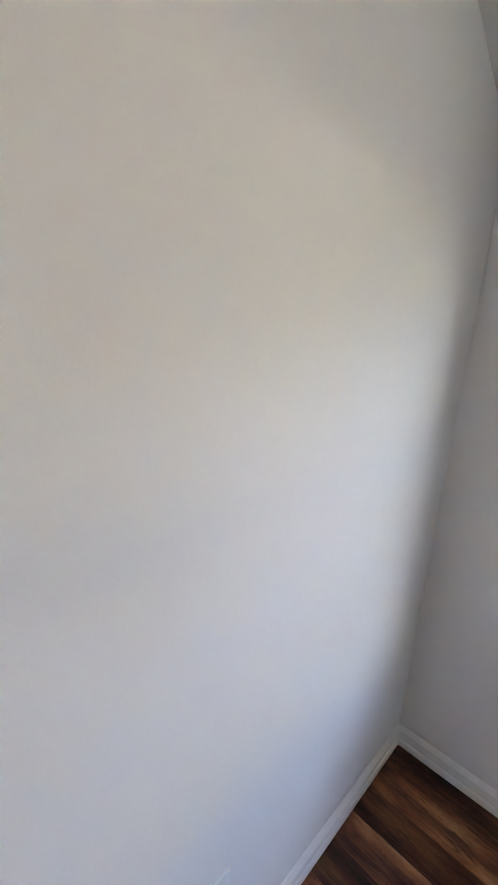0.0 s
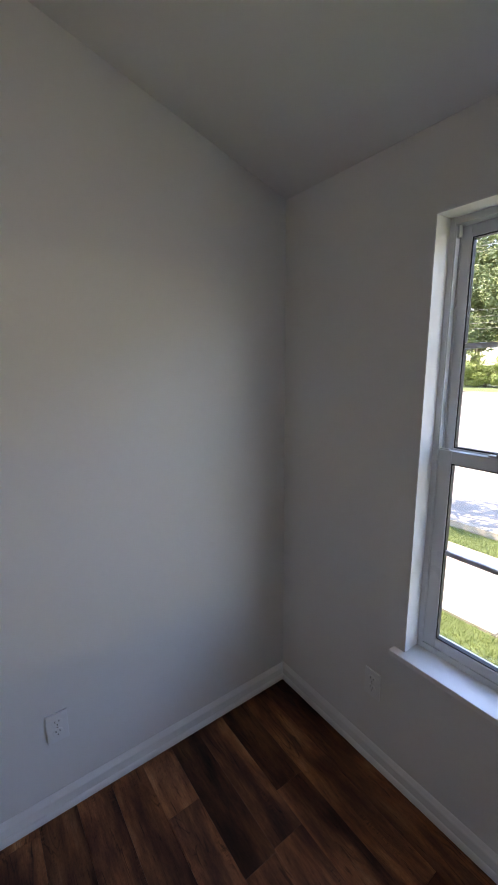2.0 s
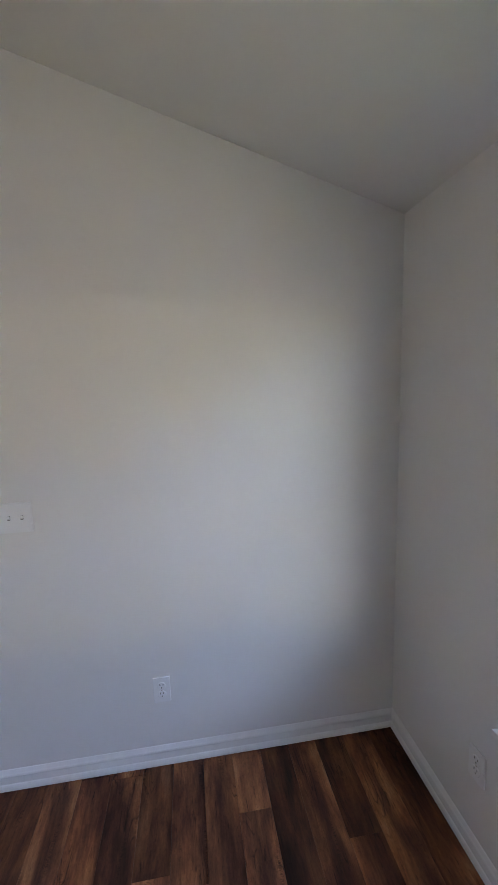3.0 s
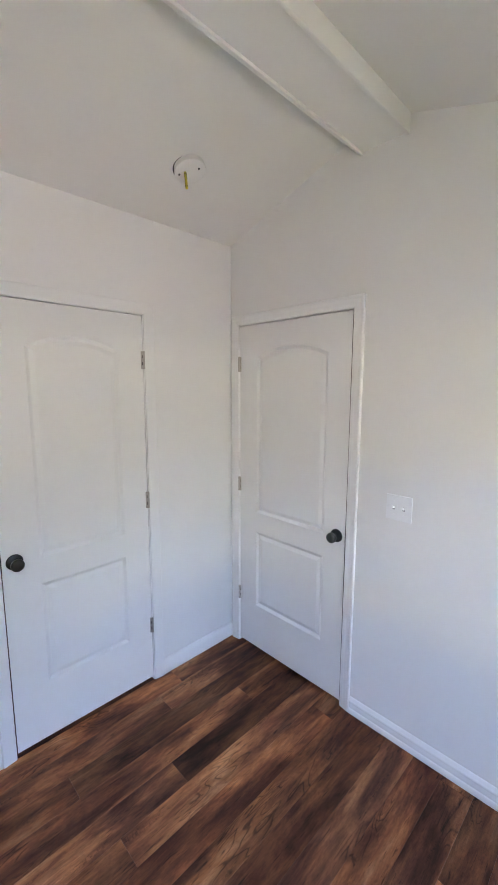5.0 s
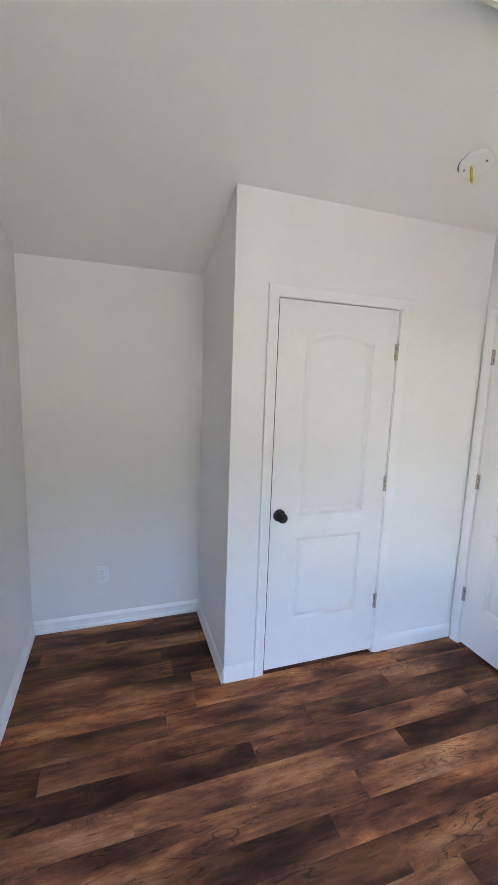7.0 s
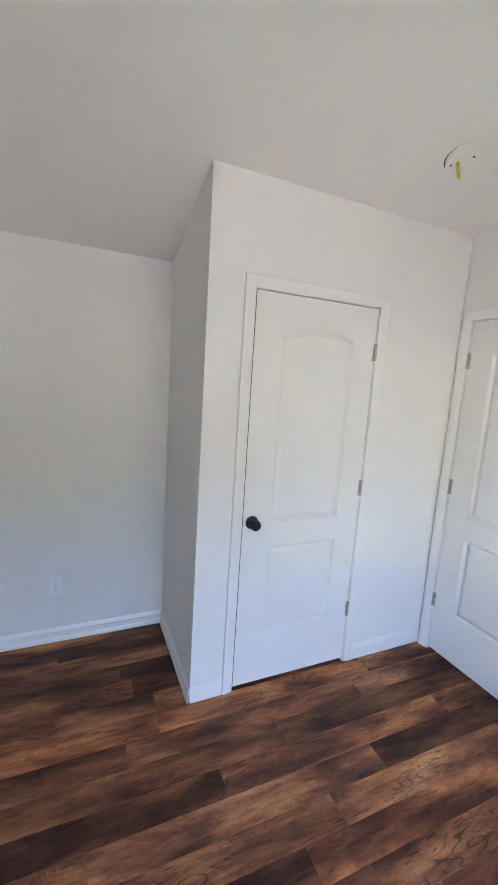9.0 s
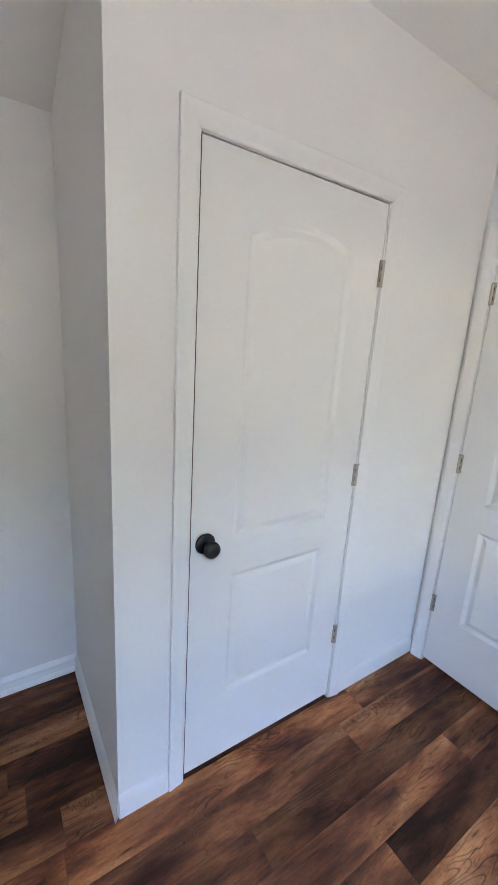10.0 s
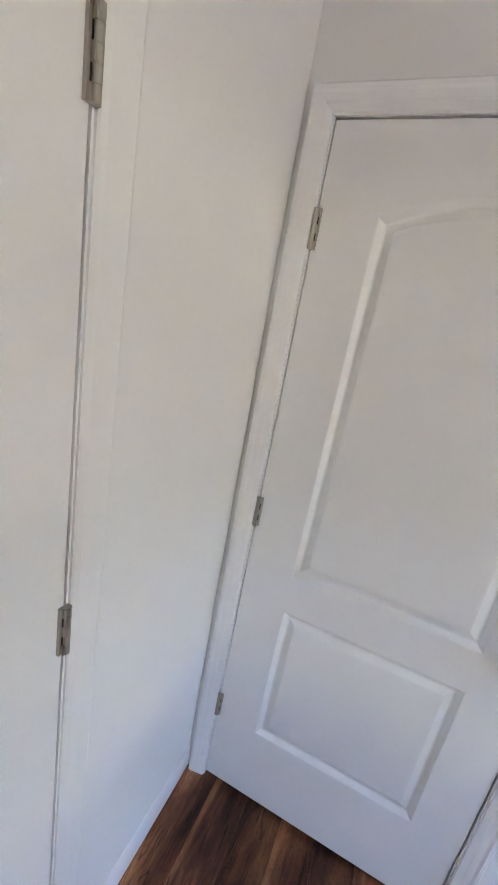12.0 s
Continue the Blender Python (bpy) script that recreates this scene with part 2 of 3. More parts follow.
def tube(bm, pts, r, seg=10):
    rows = []
    for i, p in enumerate(pts):
        p = Vector(p)
        d = (Vector(pts[min(i + 1, len(pts) - 1)]) - Vector(pts[max(i - 1, 0)])).normalized()
        s = d.cross(Vector((0, 0, 1)) if abs(d.z) < 0.9 else Vector((1, 0, 0))).normalized()
        t = d.cross(s)
        rr = r[i] if isinstance(r, (list, tuple)) else r
        rows.append([bm.verts.new(p + rr * (math.cos(2 * math.pi * k / seg) * s + math.sin(2 * math.pi * k / seg) * t)) for k in range(seg)])
    for r0, r1 in zip(rows, rows[1:]):
        for k in range(seg):
            j = (k + 1) % seg
            bm.faces.new((r0[k], r0[j], r1[j], r1[k]))
    bm.faces.new(rows[0])
    bm.faces.new(rows[-1])
    return bm


# ---- the shell ----
def top_profile(x0, x1, extra=0.03):
    pts = [(x1, ceiling_z(x1) + extra)]
    if x0 < RIDGE < x1:
        pts.append((RIDGE, ceiling_z(RIDGE) + extra))
    pts.append((x0, ceiling_z(x0) + extra))
    return pts


DOOR_H = 2.045
ENTRY = (0.081, 0.852)
CLOSET = (-1.319, -0.614)
JAMB = 0.021          # jamb and gap beside the slab
# entry-door wall, a gable
e0, e1 = ENTRY[0] - JAMB, ENTRY[1] + JAMB
bm = prism(bmesh.new(), [(D - 0.12, -0.1), (e0, -0.1), (e0, DOOR_H + JAMB), (e1, DOOR_H + JAMB), (e1, -0.1), (W + 0.165, -0.1)] + top_profile(D - 0.12, W + 0.165), "y", 0.0, 0.12)
tagged(part("wall_entry", bm, WALL), "off-white painted drywall gable wall with the entry door", "wall", kind="structure")
# closet front
c0, c1 = CLOSET[0] - JAMB, CLOSET[1] + JAMB
bm = prism(bmesh.new(), [(L, 0.0), (c0, 0.0), (c0, DOOR_H + JAMB), (c1, DOOR_H + JAMB), (c1, 0.0), (0.0, 0.0), (0.0, 2.55), (L, 2.55)], "x", -0.11, 0.0)
tagged(part("wall_closet_front", bm, WALL), "off-white painted drywall front of the closet", "wall", kind="structure")
bm = prism(bmesh.new(), [(D, 0.0), (-0.11, 0.0)] + top_profile(D, -0.11), "y", L, L + 0.11)
tagged(part("wall_closet_side", bm, WALL), "off-white painted drywall side of the closet", "wall", kind="structure")
bm = prism(bmesh.new(), [(S, -0.1), (0.0, -0.1), (0.0, 2.33), (S, 2.33)], "x", D - 0.12, D)
tagged(part("wall_low", bm, WALL), "off-white low drywall wall under the sloped ceiling", "wall", kind="structure")
bm = prism(bmesh.new(), [(D - 0.12, -0.1), (W + 0.165, -0.1)] + top_profile(D - 0.12, W + 0.165), "y", S - 0.12, S)
tagged(part("wall_south", bm, WALL), "off-white painted drywall gable wall", "wall", kind="structure")
# window wall: local u runs along the wall from the entry-wall corner
WIN = (0.664, 2.120, 0.575, 2.028)      # opening: near edge, far edge, bottom, top
wall_top = ceiling_z(W) + 0.06
bm = bmesh.new()
y_a, y_b = -WIN[0], -WIN[1]
box(bm, (W, y_a, -0.1), (W + 0.165, 0.0, wall_top))
box(bm, (W, S, -0.1), (W + 0.165, y_b, wall_top))
box(bm, (W, y_b, -0.1), (W + 0.165, y_a, WIN[2]))
box(bm, (W, y_b, WIN[3]), (W + 0.165, y_a, wall_top))
tagged(part("wall_window", bm, WALL), "off-white painted drywall wall with the window", "wall", kind="structure")
# ceilings
zr = ceiling_z(RIDGE)
bm = prism(bmesh.new(), [(D - 0.12, ceiling_z(D - 0.12)), (RIDGE, zr), (RIDGE, zr + 0.14), (D - 0.12, ceiling_z(D - 0.12) + 0.14)], "y", S - 0.12, 0.12)
tagged(part("ceiling_closet_side", bm, CEIL), "off-white painted sloped drywall ceiling", "ceiling", kind="structure")
bm = prism(bmesh.new(), [(RIDGE, zr), (W + 0.165, ceiling_z(W + 0.165)), (W + 0.165, ceiling_z(W + 0.165) + 0.14), (RIDGE, zr + 0.14)], "y", S - 0.12, 0.12)
tagged(part("ceiling_window_side", bm, CEIL), "off-white painted sloped drywall ceiling", "ceiling", kind="structure")
# roof above it with eaves
bm = bmesh.new()
for xa, xb in ((D - 0.6, RIDGE), (RIDGE, W + 0.55)):
    prism(bm, [(xa, ceiling_z(xa) + 0.18), (xb, ceiling_z(xb) + 0.18), (xb, ceiling_z(xb) + 0.26), (xa, ceiling_z(xa) + 0.26)], "y", S - 0.5, 1.9)
tagged(part("roof", bm, ROOFING), "grey roof over the room", "roof", kind="structure")
# closed hall behind the entry door
bm = bmesh.new()
box(bm, (D - 0.12, 1.2, -0.1), (W + 0.165, 1.3, 2.9))
box(bm, (D - 0.24, 0.12, -0.1), (D - 0.12, 1.3, 2.9))
box(bm, (W + 0.165, 0.12, -0.1), (W + 0.26, 1.3, 2.9))
box(bm, (D - 0.24, 0.12, 2.4), (W + 0.26, 1.3, 2.5))
tagged(part("wall_hall", bm, WALL), "plain off-white hall walls behind the entry door", "wall", kind="structure")
# ridge beam: soffit board between two side boards
beam = tagged(part("ceiling_beam", box_bm((0.872, S, 2.707), (1.066, 0.0, 2.86)), CEIL), "off-white painted boxed ridge beam under the ceiling", "beam", kind="structure")
for xa, xb in ((0.857, 0.872), (1.066, 1.081)):
    part("side_board", box_bm((xa, S + 0.001, 2.696), (xb, -0.001, ceiling_z((xa + xb) / 2) + 0.01), 0.004), CEIL, beam, "board edge proud of the soffit")


# ---- trim ----
BASE = [(0.0, 0.001), (0.0085, 0.001), (0.0082, 0.034), (0.0080, 0.056), (0.0118, 0.061), (0.0128, 0.064), (0.0112, 0.070), (0.0082, 0.075), (0.0052, 0.081), (0.0025, 0.086), (0.0, 0.088)]
BASE_PLAIN = [(0.0, 0.001), (0.0105, 0.001), (0.0105, 0.060), (0.0098, 0.069), (0.0080, 0.080), (0.0050, 0.090), (0.0, 0.096)]
SHOE = [(0.0087, 0.001), (0.0158, 0.001), (0.0156, 0.011), (0.0138, 0.019), (0.0114, 0.0245), (0.0080, 0.0275)]


def run(bm, profile, a, b, normal, ma=0, mb=0):
    """A moulding from a to b on a wall that faces normal; ma, mb: 1 at an outer corner, -1 at an inner one, 0 square."""
    a, b, n = Vector((*a, 0)), Vector((*b, 0)), Vector((*normal, 0))
    t = (b - a).normalized()
    lo = [bm.verts.new(a + n * d - t * d * ma + Vector((0, 0, z))) for d, z in profile]
    hi = [bm.verts.new(b + n * d + t * d * mb + Vector((0, 0, z))) for d, z in profile]
    bm.faces.new(lo)
    bm.faces.new(list(reversed(hi)))
    for i in range(len(profile)):
        j = (i + 1) % len(profile)
        bm.faces.new((lo[i], lo[j], hi[j], hi[i]))
    return bm


CASE_OUT = 0.065
for a, b, n, ma, mb in (
    ((ENTRY[1] + CASE_OUT, 0), (W, 0), (0, -1), 0, -1),
    ((W, 0), (W, S), (-1, 0), -1, -1),
    ((W, S), (D, S), (0, 1), -1, -1),
    ((D, S), (D, L), (1, 0), -1, -1),
    ((D, L), (0, L), (0, -1), -1, 1),
    ((0, L), (0, CLOSET[0] - CASE_OUT), (1, 0), 1, 0),
    ((0, CLOSET[1] + CASE_OUT), (0, -0.0005), (1, 0), 0, 0),
):
    plain = a[0] == 0 and b[0] == 0
    ob = tagged(part("baseboard", run(bmesh.new(), BASE_PLAIN if plain else BASE, a, b, n, ma if not plain else 0, mb), DOOR if plain else TRIM), "white painted moulded baseboard along the wall", "baseboard", kind="structure")
    if plain:
        continue
    part("shoe_moulding", run(bmesh.new(), SHOE, a, b, n, ma, mb), TRIM, ob, "white rounded shoe moulding")


# ---- doors: local x to the right along the wall, y into the wall, z up ----
CLOSET_CASING = [(0.0, 0.0), (0.0, 0.0045), (0.003, 0.0066), (0.012, 0.0094), (0.030, 0.0112), (0.046, 0.0138), (0.053, 0.0148), (0.057, 0.0135), (0.057, 0.0)]
CASING = [(0.0, 0.0), (0.0, 0.0048), (0.004, 0.0082), (0.019, 0.0100), (0.024, 0.0118), (0.038, 0.0132), (0.045, 0.0158), (0.053, 0.0160), (0.057, 0.0135), (0.057, 0.0)]


def casing(bm, l, r, top, profile):
    rows = []
    for o, d in profile:
        rows.append([bm.verts.new(p) for p in ((l - o, -d, 0.001), (l - o, -d, top + o), (r + o, -d, top + o), (r + o, -d, 0.001))])
    n = len(rows)
    for i in range(n):
        for k in range(3):
            bm.faces.new((rows[i][k], rows[i][k + 1], rows[(i + 1) % n][k + 1], rows[(i + 1) % n][k]))
    bm.faces.new([r0[0] for r0 in rows])
    bm.faces.new([r0[3] for r0 in reversed(rows)])
    return bm


def inset(pts, d):
    """The outline moved inward by d; pts run anticlockwise."""
    out = []
    n = len(pts)
    for i in range(n):
        p0, p, p1 = Vector(pts[i - 1]), Vector(pts[i]), Vector(pts[(i + 1) % n])
        a, b = (p - p0).normalized(), (p1 - p).normalized()
        na, nb = Vector((-a.y, a.x)), Vector((-b.y, b.x))
        m = (na + nb).normalized()
        out.append(tuple(p + m * d / max(m.dot(na), 0.3)))
    return out


def arch_panel(l, r, b, corner, apex, n=18):
    pts = [(l, b), (r, b), (r, corner)]
    w, h = (r - l) / 2, apex - corner
    rad = (w * w + h * h) / (2 * h)
    cx, cz = (l + r) / 2, apex - rad
    a0 = math.asin(w / rad)
    for k in range(1, n):
        a = a0 - 2 * a0 * k / n
        pts.append((cx + rad * math.sin(a), cz + rad * math.cos(a)))
    pts.append((l, corner))
    return pts


def hinge(parent, x, z, side, jamb_leaf):
    """side: +1 when the door leaf lies to the right of the joint."""
    lo, hi = z - 0.0445, z + 0.0445

    def flat(x0, x1, y0, y1, a, b, bevel=0.0):
        return box_bm((min(x0, x1), y0, a), (max(x0, x1), y1, b), bevel)

    h = tagged(part("hinge", flat(x + side * 0.0035, x + side * 0.0125, -0.0042, 0.0015, lo, hi, 0.0005), NICKEL, parent), "satin nickel butt hinge")
    part("leaf", flat(x - side * 0.0030, x - side * jamb_leaf, -0.0030, 0.0006, lo, hi, 0.0004), NICKEL, h)
    bm = bmesh.new()
    slots = bmesh.new()
    for k in range(5):
        a = lo + k * 0.0178
        lathe(bm, [(0.0056, 0.0), (0.0060, 0.0003), (0.0060, 0.0173), (0.0056, 0.0176)], (x, -0.0060, a), "z", 20, 1)
        if k % 2:
            box(slots, (min(x + side * 0.0058, x + side * 0.0084), -0.0046, a + 0.0006), (max(x + side * 0.0058, x + side * 0.0084), -0.0041, a + 0.0172))
        else:
            box(bm, (min(x, x + side * 0.0080), -0.0092, a + 0.0003), (max(x, x + side * 0.0080), -0.0040, a + 0.0175), 0.0004)
    part("knuckle", bm, NICKEL, h, smooth=True)
    part("slot", slots, SLOT, h, "dark slot between hinge leaf and barrel")
    bm = lathe(bmesh.new(), [(0.003, -0.0020), (0.0050, -0.0010), (0.0050, 0.0), (0.004, 0.0005)], (x, -0.0060, hi), "z", 16, 1)
    part("pin_head", bm, NICKEL, h, smooth=True)


def door(name, m, l, r, hinge_right, stiles, label):
    """stiles: width of the field beside the panels, hinge side and knob side."""
    top, bottom = DOOR_H, 0.022
    d = root(name, m, label, "door", kind="structure")
    # jambs and stops
    bm = bmesh.new()
    gap, wide = 0.0031, 0.0046
    gl, gr = (wide, gap) if hinge_right else (gap, wide)
    box(bm, (l - JAMB, 0.0, 0.0), (l - gl, 0.12, top + JAMB))
    box(bm, (r + gr, 0.0, 0.0), (r + JAMB, 0.12, top + JAMB))
    box(bm, (l - gl, 0.0, top + wide), (r + gr, 0.12, top + JAMB))
    part("door_frame", bm, TRIM, d, "white painted door jamb")
    part("casing", casing(bmesh.new(), l - 0.0058, r + 0.0065, top + 0.0058, CLOSET_CASING if hinge_right else CASING), DOOR if hinge_right else TRIM, d, "white moulded door casing")
    # slab with two panel openings
    pl = l + (stiles[1] if hinge_right else stiles[0]) - 0.008
    pr = r - (stiles[0] if hinge_right else stiles[1]) + 0.008
    relief = 0.7 if hinge_right else 1.0     # the closet door's panels are shallower
    upper = arch_panel(pl, pr, 0.917, 1.860, 1.912)
    lower = [(pl, 0.304), (pr, 0.304), (pr, 0.795), (pl, 0.795)]
    y0, y1 = 0.002, 0.037
    bm = bmesh.new()
    outer = [(l, bottom), (r, bottom), (r, top), (l, top)]
    rim = [bm.verts.new((x, y0, z)) for x, z in outer]
    arc = [p for p in upper[2:]]
    arc.reverse()
    levels = [bottom, 0.304, 0.795, 0.917, 1.860, top]
    quads = []
    for z0, z1 in zip(levels, levels[1:]):
        quads += [((l, z0), (pl, z0), (pl, z1), (l, z1)), ((pr, z0), (r, z0), (r, z1), (pr, z1))]
    quads += [((pl, bottom), (pr, bottom), (pr, 0.304), (pl, 0.304)), ((pl, 0.795), (pr, 0.795), (pr, 0.917), (pl, 0.917))]
    quads += [(p, q, (q[0], top), (p[0], top)) for p, q in zip(arc, arc[1:])]
    for q in quads:
        bm.faces.new([bm.verts.new((x, y0, z)) for x, z in q])
    bmesh.ops.remove_doubles(bm, verts=[v for v in bm.verts if v not in rim], dist=0.0001)
    back = [bm.verts.new((x, y1, z)) for x, z in outer]
    for i in range(4):
        bm.faces.new((rim[i], rim[(i + 1) % 4], back[(i + 1) % 4], back[i]))
    bm.faces.new(back)
    leaf = part("door_leaf", bm, DOOR, d, "white moulded two-panel door leaf")
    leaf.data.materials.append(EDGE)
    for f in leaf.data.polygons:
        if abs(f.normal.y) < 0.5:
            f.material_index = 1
    for loop, what in ((upper, "arched recessed upper panel"), (lower, "square recessed lower panel")):
        bm = bmesh.new()
        rings = []
        for o, dep in ((0.0, 0.0), (0.003, 0.0010), (0.015, 0.0105), (0.019, 0.0120), (0.023, 0.0115), (0.041, 0.0040), (0.047, 0.0035)):
            rings.append([bm.verts.new((x, y0 + dep * relief, z)) for x, z in (inset(loop, o) if o else loop)])
        for a, b in zip(rings, rings[1:]):
            for i in range(len(a)):
                j = (i + 1) % len(a)
                bm.faces.new((a[i], a[j], b[j], b[i]))
        bm.faces.new(rings[-1])
        part("panel", bm, DOOR, leaf, what)
    # hardware
    hx = r + gap / 2 if hinge_right else l - gap / 2
    for z in (1.823, 1.079, 0.346):
        hinge(d, hx, z, -1 if hinge_right else 1, 0.0085 if hinge_right else 0.0130)
    kx = l + 0.05 if hinge_right else r - 0.05
    ex = l - gap / 2 if hinge_right else r + gap / 2
    knob = part("door_knob", lathe(bmesh.new(), [(0.034, 0.0), (0.0345, 0.003), (0.032, 0.007), (0.024, 0.010), (0.014, 0.012)], (kx, y0, 0.932), "y", 36), BLACK, d, "round black door knob", True)
    part("neck", lathe(bmesh.new(), [(0.0125, 0.010), (0.0105, 0.020), (0.0115, 0.032), (0.016, 0.037)], (kx, y0, 0.932), "y", 28), BLACK, knob, smooth=True)
    prof = [(0.0145, 0.034), (0.0215, 0.037), (0.0262, 0.043), (0.0272, 0.050), (0.0255, 0.057), (0.020, 0.0625), (0.011, 0.065), (0.003, 0.0655)]
    part("grip", lathe(bmesh.new(), prof, (kx, y0, 0.932), "y", 36), BLACK, knob, smooth=True)
    part("latch_plate", box_bm((ex - 0.0013, -0.0015, 0.932 - 0.028), (ex + 0.0013, 0.03, 0.932 + 0.028)), BLACK, d, "black latch plate in the door edge")
    return d


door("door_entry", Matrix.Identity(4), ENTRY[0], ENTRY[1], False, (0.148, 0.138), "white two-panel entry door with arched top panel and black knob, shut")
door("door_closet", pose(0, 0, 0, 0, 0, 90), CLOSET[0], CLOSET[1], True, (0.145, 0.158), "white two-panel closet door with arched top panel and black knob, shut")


# ---- window: local x runs along the wall to the right, y outward ----
def window():
    w = root("window_1", pose(W, 0, 0, 0, 0, -90), "white vinyl double-hung window with one horizontal bar in each sash", "window", kind="structure")
    u0, u1, z0, z1 = WIN
    # painted return boards, with no casing on the wall
    y_in, y_out = 0.076, 0.165
    bm = bmesh.new()
    box(bm, (u0, -0.001, z0), (u0 + 0.004, y_in, z1))
    box(bm, (u1 - 0.004, -0.001, z0), (u1, y_in, z1))
    box(bm, (u0 + 0.004, -0.001, z1 - 0.004), (u1 - 0.004, y_in, z1))
    part("jamb", bm, TRIM, w, "white painted window return")
    sill = bmesh.new()
    box(sill, (u0 + 0.0045, -0.034, z0 - 0.019), (u1 - 0.0045, y_in, z0 + 0.002), 0.003)
    for ua, ub in ((u0 - 0.040, u0 + 0.0075), (u1 - 0.0075, u1 + 0.040)):
        box(sill, (ua, -0.0335, z0 - 0.0187), (ub, -0.0005, z0 + 0.0015), 0.003)
    part("window_sill", sill, TRIM, w, "white painted window stool")
    # vinyl frame with tracks
    fr = bmesh.new()
    box(fr, (u0, y_in, z0), (u0 + 0.018, y_out, z1), 0.0015)
    box(fr, (u1 - 0.018, y_in, z0), (u1, y_out, z1), 0.0015)
    box(fr, (u0 + 0.018, y_in, z1 - 0.024), (u1 - 0.018, y_out, z1), 0.0015)
    box(fr, (u0 + 0.018, y_in, z0), (u1 - 0.018, y_out, z0 + 0.022), 0.0015)
    for ua, ub in ((u0 + 0.018, u0 + 0.024), (u1 - 0.024, u1 - 0.018)):
        for ya in (0.0765, 0.109, 0.145):
            box(fr, (ua, ya, z0 + 0.022), (ub, ya + 0.004, z1 - 0.024), 0.001)
    part("window_frame", fr, VINYL, w, "white vinyl window frame with sash tracks")
    meet = 1.318
    for what, ya, za, zb, side, bar, low in (
        ("lower_sash", 0.082, z0 + 0.022, meet, 0.045, 0.962, 0.036),
        ("upper_sash", 0.114, meet - 0.030, z1 - 0.024, 0.032, 1.651, 0.034),
    ):
        a, b = u0 + 0.0205, u1 - 0.0205
        bm = bmesh.new()
        yb = ya + 0.026
        hi = 0.042 if what == "lower_sash" else 0.034
        box(bm, (a, ya, za), (a + side, yb, zb), 0.002)
        box(bm, (b - side, ya, za), (b, yb, zb), 0.002)
        box(bm, (a + side, ya, za), (b - side, yb, za + low), 0.002)
        box(bm, (a + side, ya, zb - hi), (b - side, yb, zb), 0.002)
        sash = part(what, bm, VINYL, w, "white vinyl sash")
        ga, gb, gza, gzb = a + side, b - side, za + low, zb - hi
        bm = bmesh.new()
        t = 0.004
        box(bm, (ga, ya + 0.004, gza), (ga + t, yb - 0.004, gzb))
        box(bm, (gb - t, ya + 0.004, gza), (gb, yb - 0.004, gzb))
        box(bm, (ga + t, ya + 0.004, gza), (gb - t, yb - 0.004, gza + t))
        box(bm, (ga + t, ya + 0.004, gzb - t), (gb - t, yb - 0.004, gzb))
        part("gasket", bm, GASKET, sash, "black glazing gasket")
        part("glazing_bar", box_bm((ga + t, ya + 0.006, bar - 0.008), (gb - t, ya + 0.020, bar + 0.008), 0.002), VINYL, sash, "white glazing bar")
        for p0, p1 in ((gza + t, bar - 0.008), (bar + 0.008, gzb - t)):
            pane = part("pane", box_bm((ga + t, ya + 0.011, p0), (gb - t, ya + 0.015, p1)), GLASS, sash, "clear glass pane")
            pane.visible_shadow = False
    # cam locks on the meeting rail and small tilt latches
    for u in (u0 + 0.206, u1 - 0.206):
        bm = box_bm((u - 0.032, 0.084, meet), (u + 0.032, 0.106, meet + 0.006), 0.002)
        lock = part("sash_lock", bm, VINYL, w, "white cam sash lock")
        part("lever", box_bm((u - 0.006, 0.074, meet + 0.006), (u + 0.030, 0.092, meet + 0.014), 0.003), VINYL, lock)
    for u in (u0 + 0.040, u1 - 0.040):
        part("tilt_latch", box_bm((u - 0.016, 0.086, meet), (u + 0.016, 0.098, meet + 0.004), 0.0015), VINYL, w, "small white tilt latch")
    part("track_stop", box_bm((u0 + 0.018, 0.082, z1 - 0.059), (u0 + 0.030, 0.100, z1 - 0.0245), 0.002), VINYL, w, "small white track stop block")


window()


# ---- electrical fittings ----
def outlet(m, label):
    o = root("outlet", m, label, "electrical outlet", "wall outlets")
    part("cover_plate", box_bm((-0.035, -0.0068, -0.057), (0.035, 0.0, 0.057), 0.0018), PLASTIC, o, "white plastic cover plate")
    for z in (0.0195, -0.0195):
        bm = lathe(bmesh.new(), [(0.0172, 0.0055), (0.0172, 0.0080), (0.0164, 0.0086)], (0, 0, z), "y", 28)
        r = part("receptacle", bm, PLASTIC, o, smooth=True)
        for x, hgt in ((-0.0065, 0.008), (0.0065, 0.0065)):
            part("slot", box_bm((x - 0.0012, -0.0090, z + 0.004 - hgt / 2 + 0.002), (x + 0.0012, -0.0082, z + 0.004 + hgt / 2 + 0.002)), SLOT, r)
        part("slot", lathe(bmesh.new(), [(0.0024, 0.0082), (0.0024, 0.0090)], (0, 0, z - 0.0075), "y", 12), SLOT, r)
    part("screw", lathe(bmesh.new(), [(0.0032, 0.0062), (0.0032, 0.0074), (0.0022, 0.0080)], (0, 0, 0), "y", 14), NICKEL, o, smooth=True)
    return o


outlet(pose(1.614, 0, 0.354), "white duplex outlet low on the entry wall")
outlet(pose(W, -0.543, 0.356, 0, 0, -90), "white duplex outlet low on the wall beside the window")
outlet(pose(D, -2.19, 0.356, 0, 0, 90), "white duplex outlet low on the low wall")

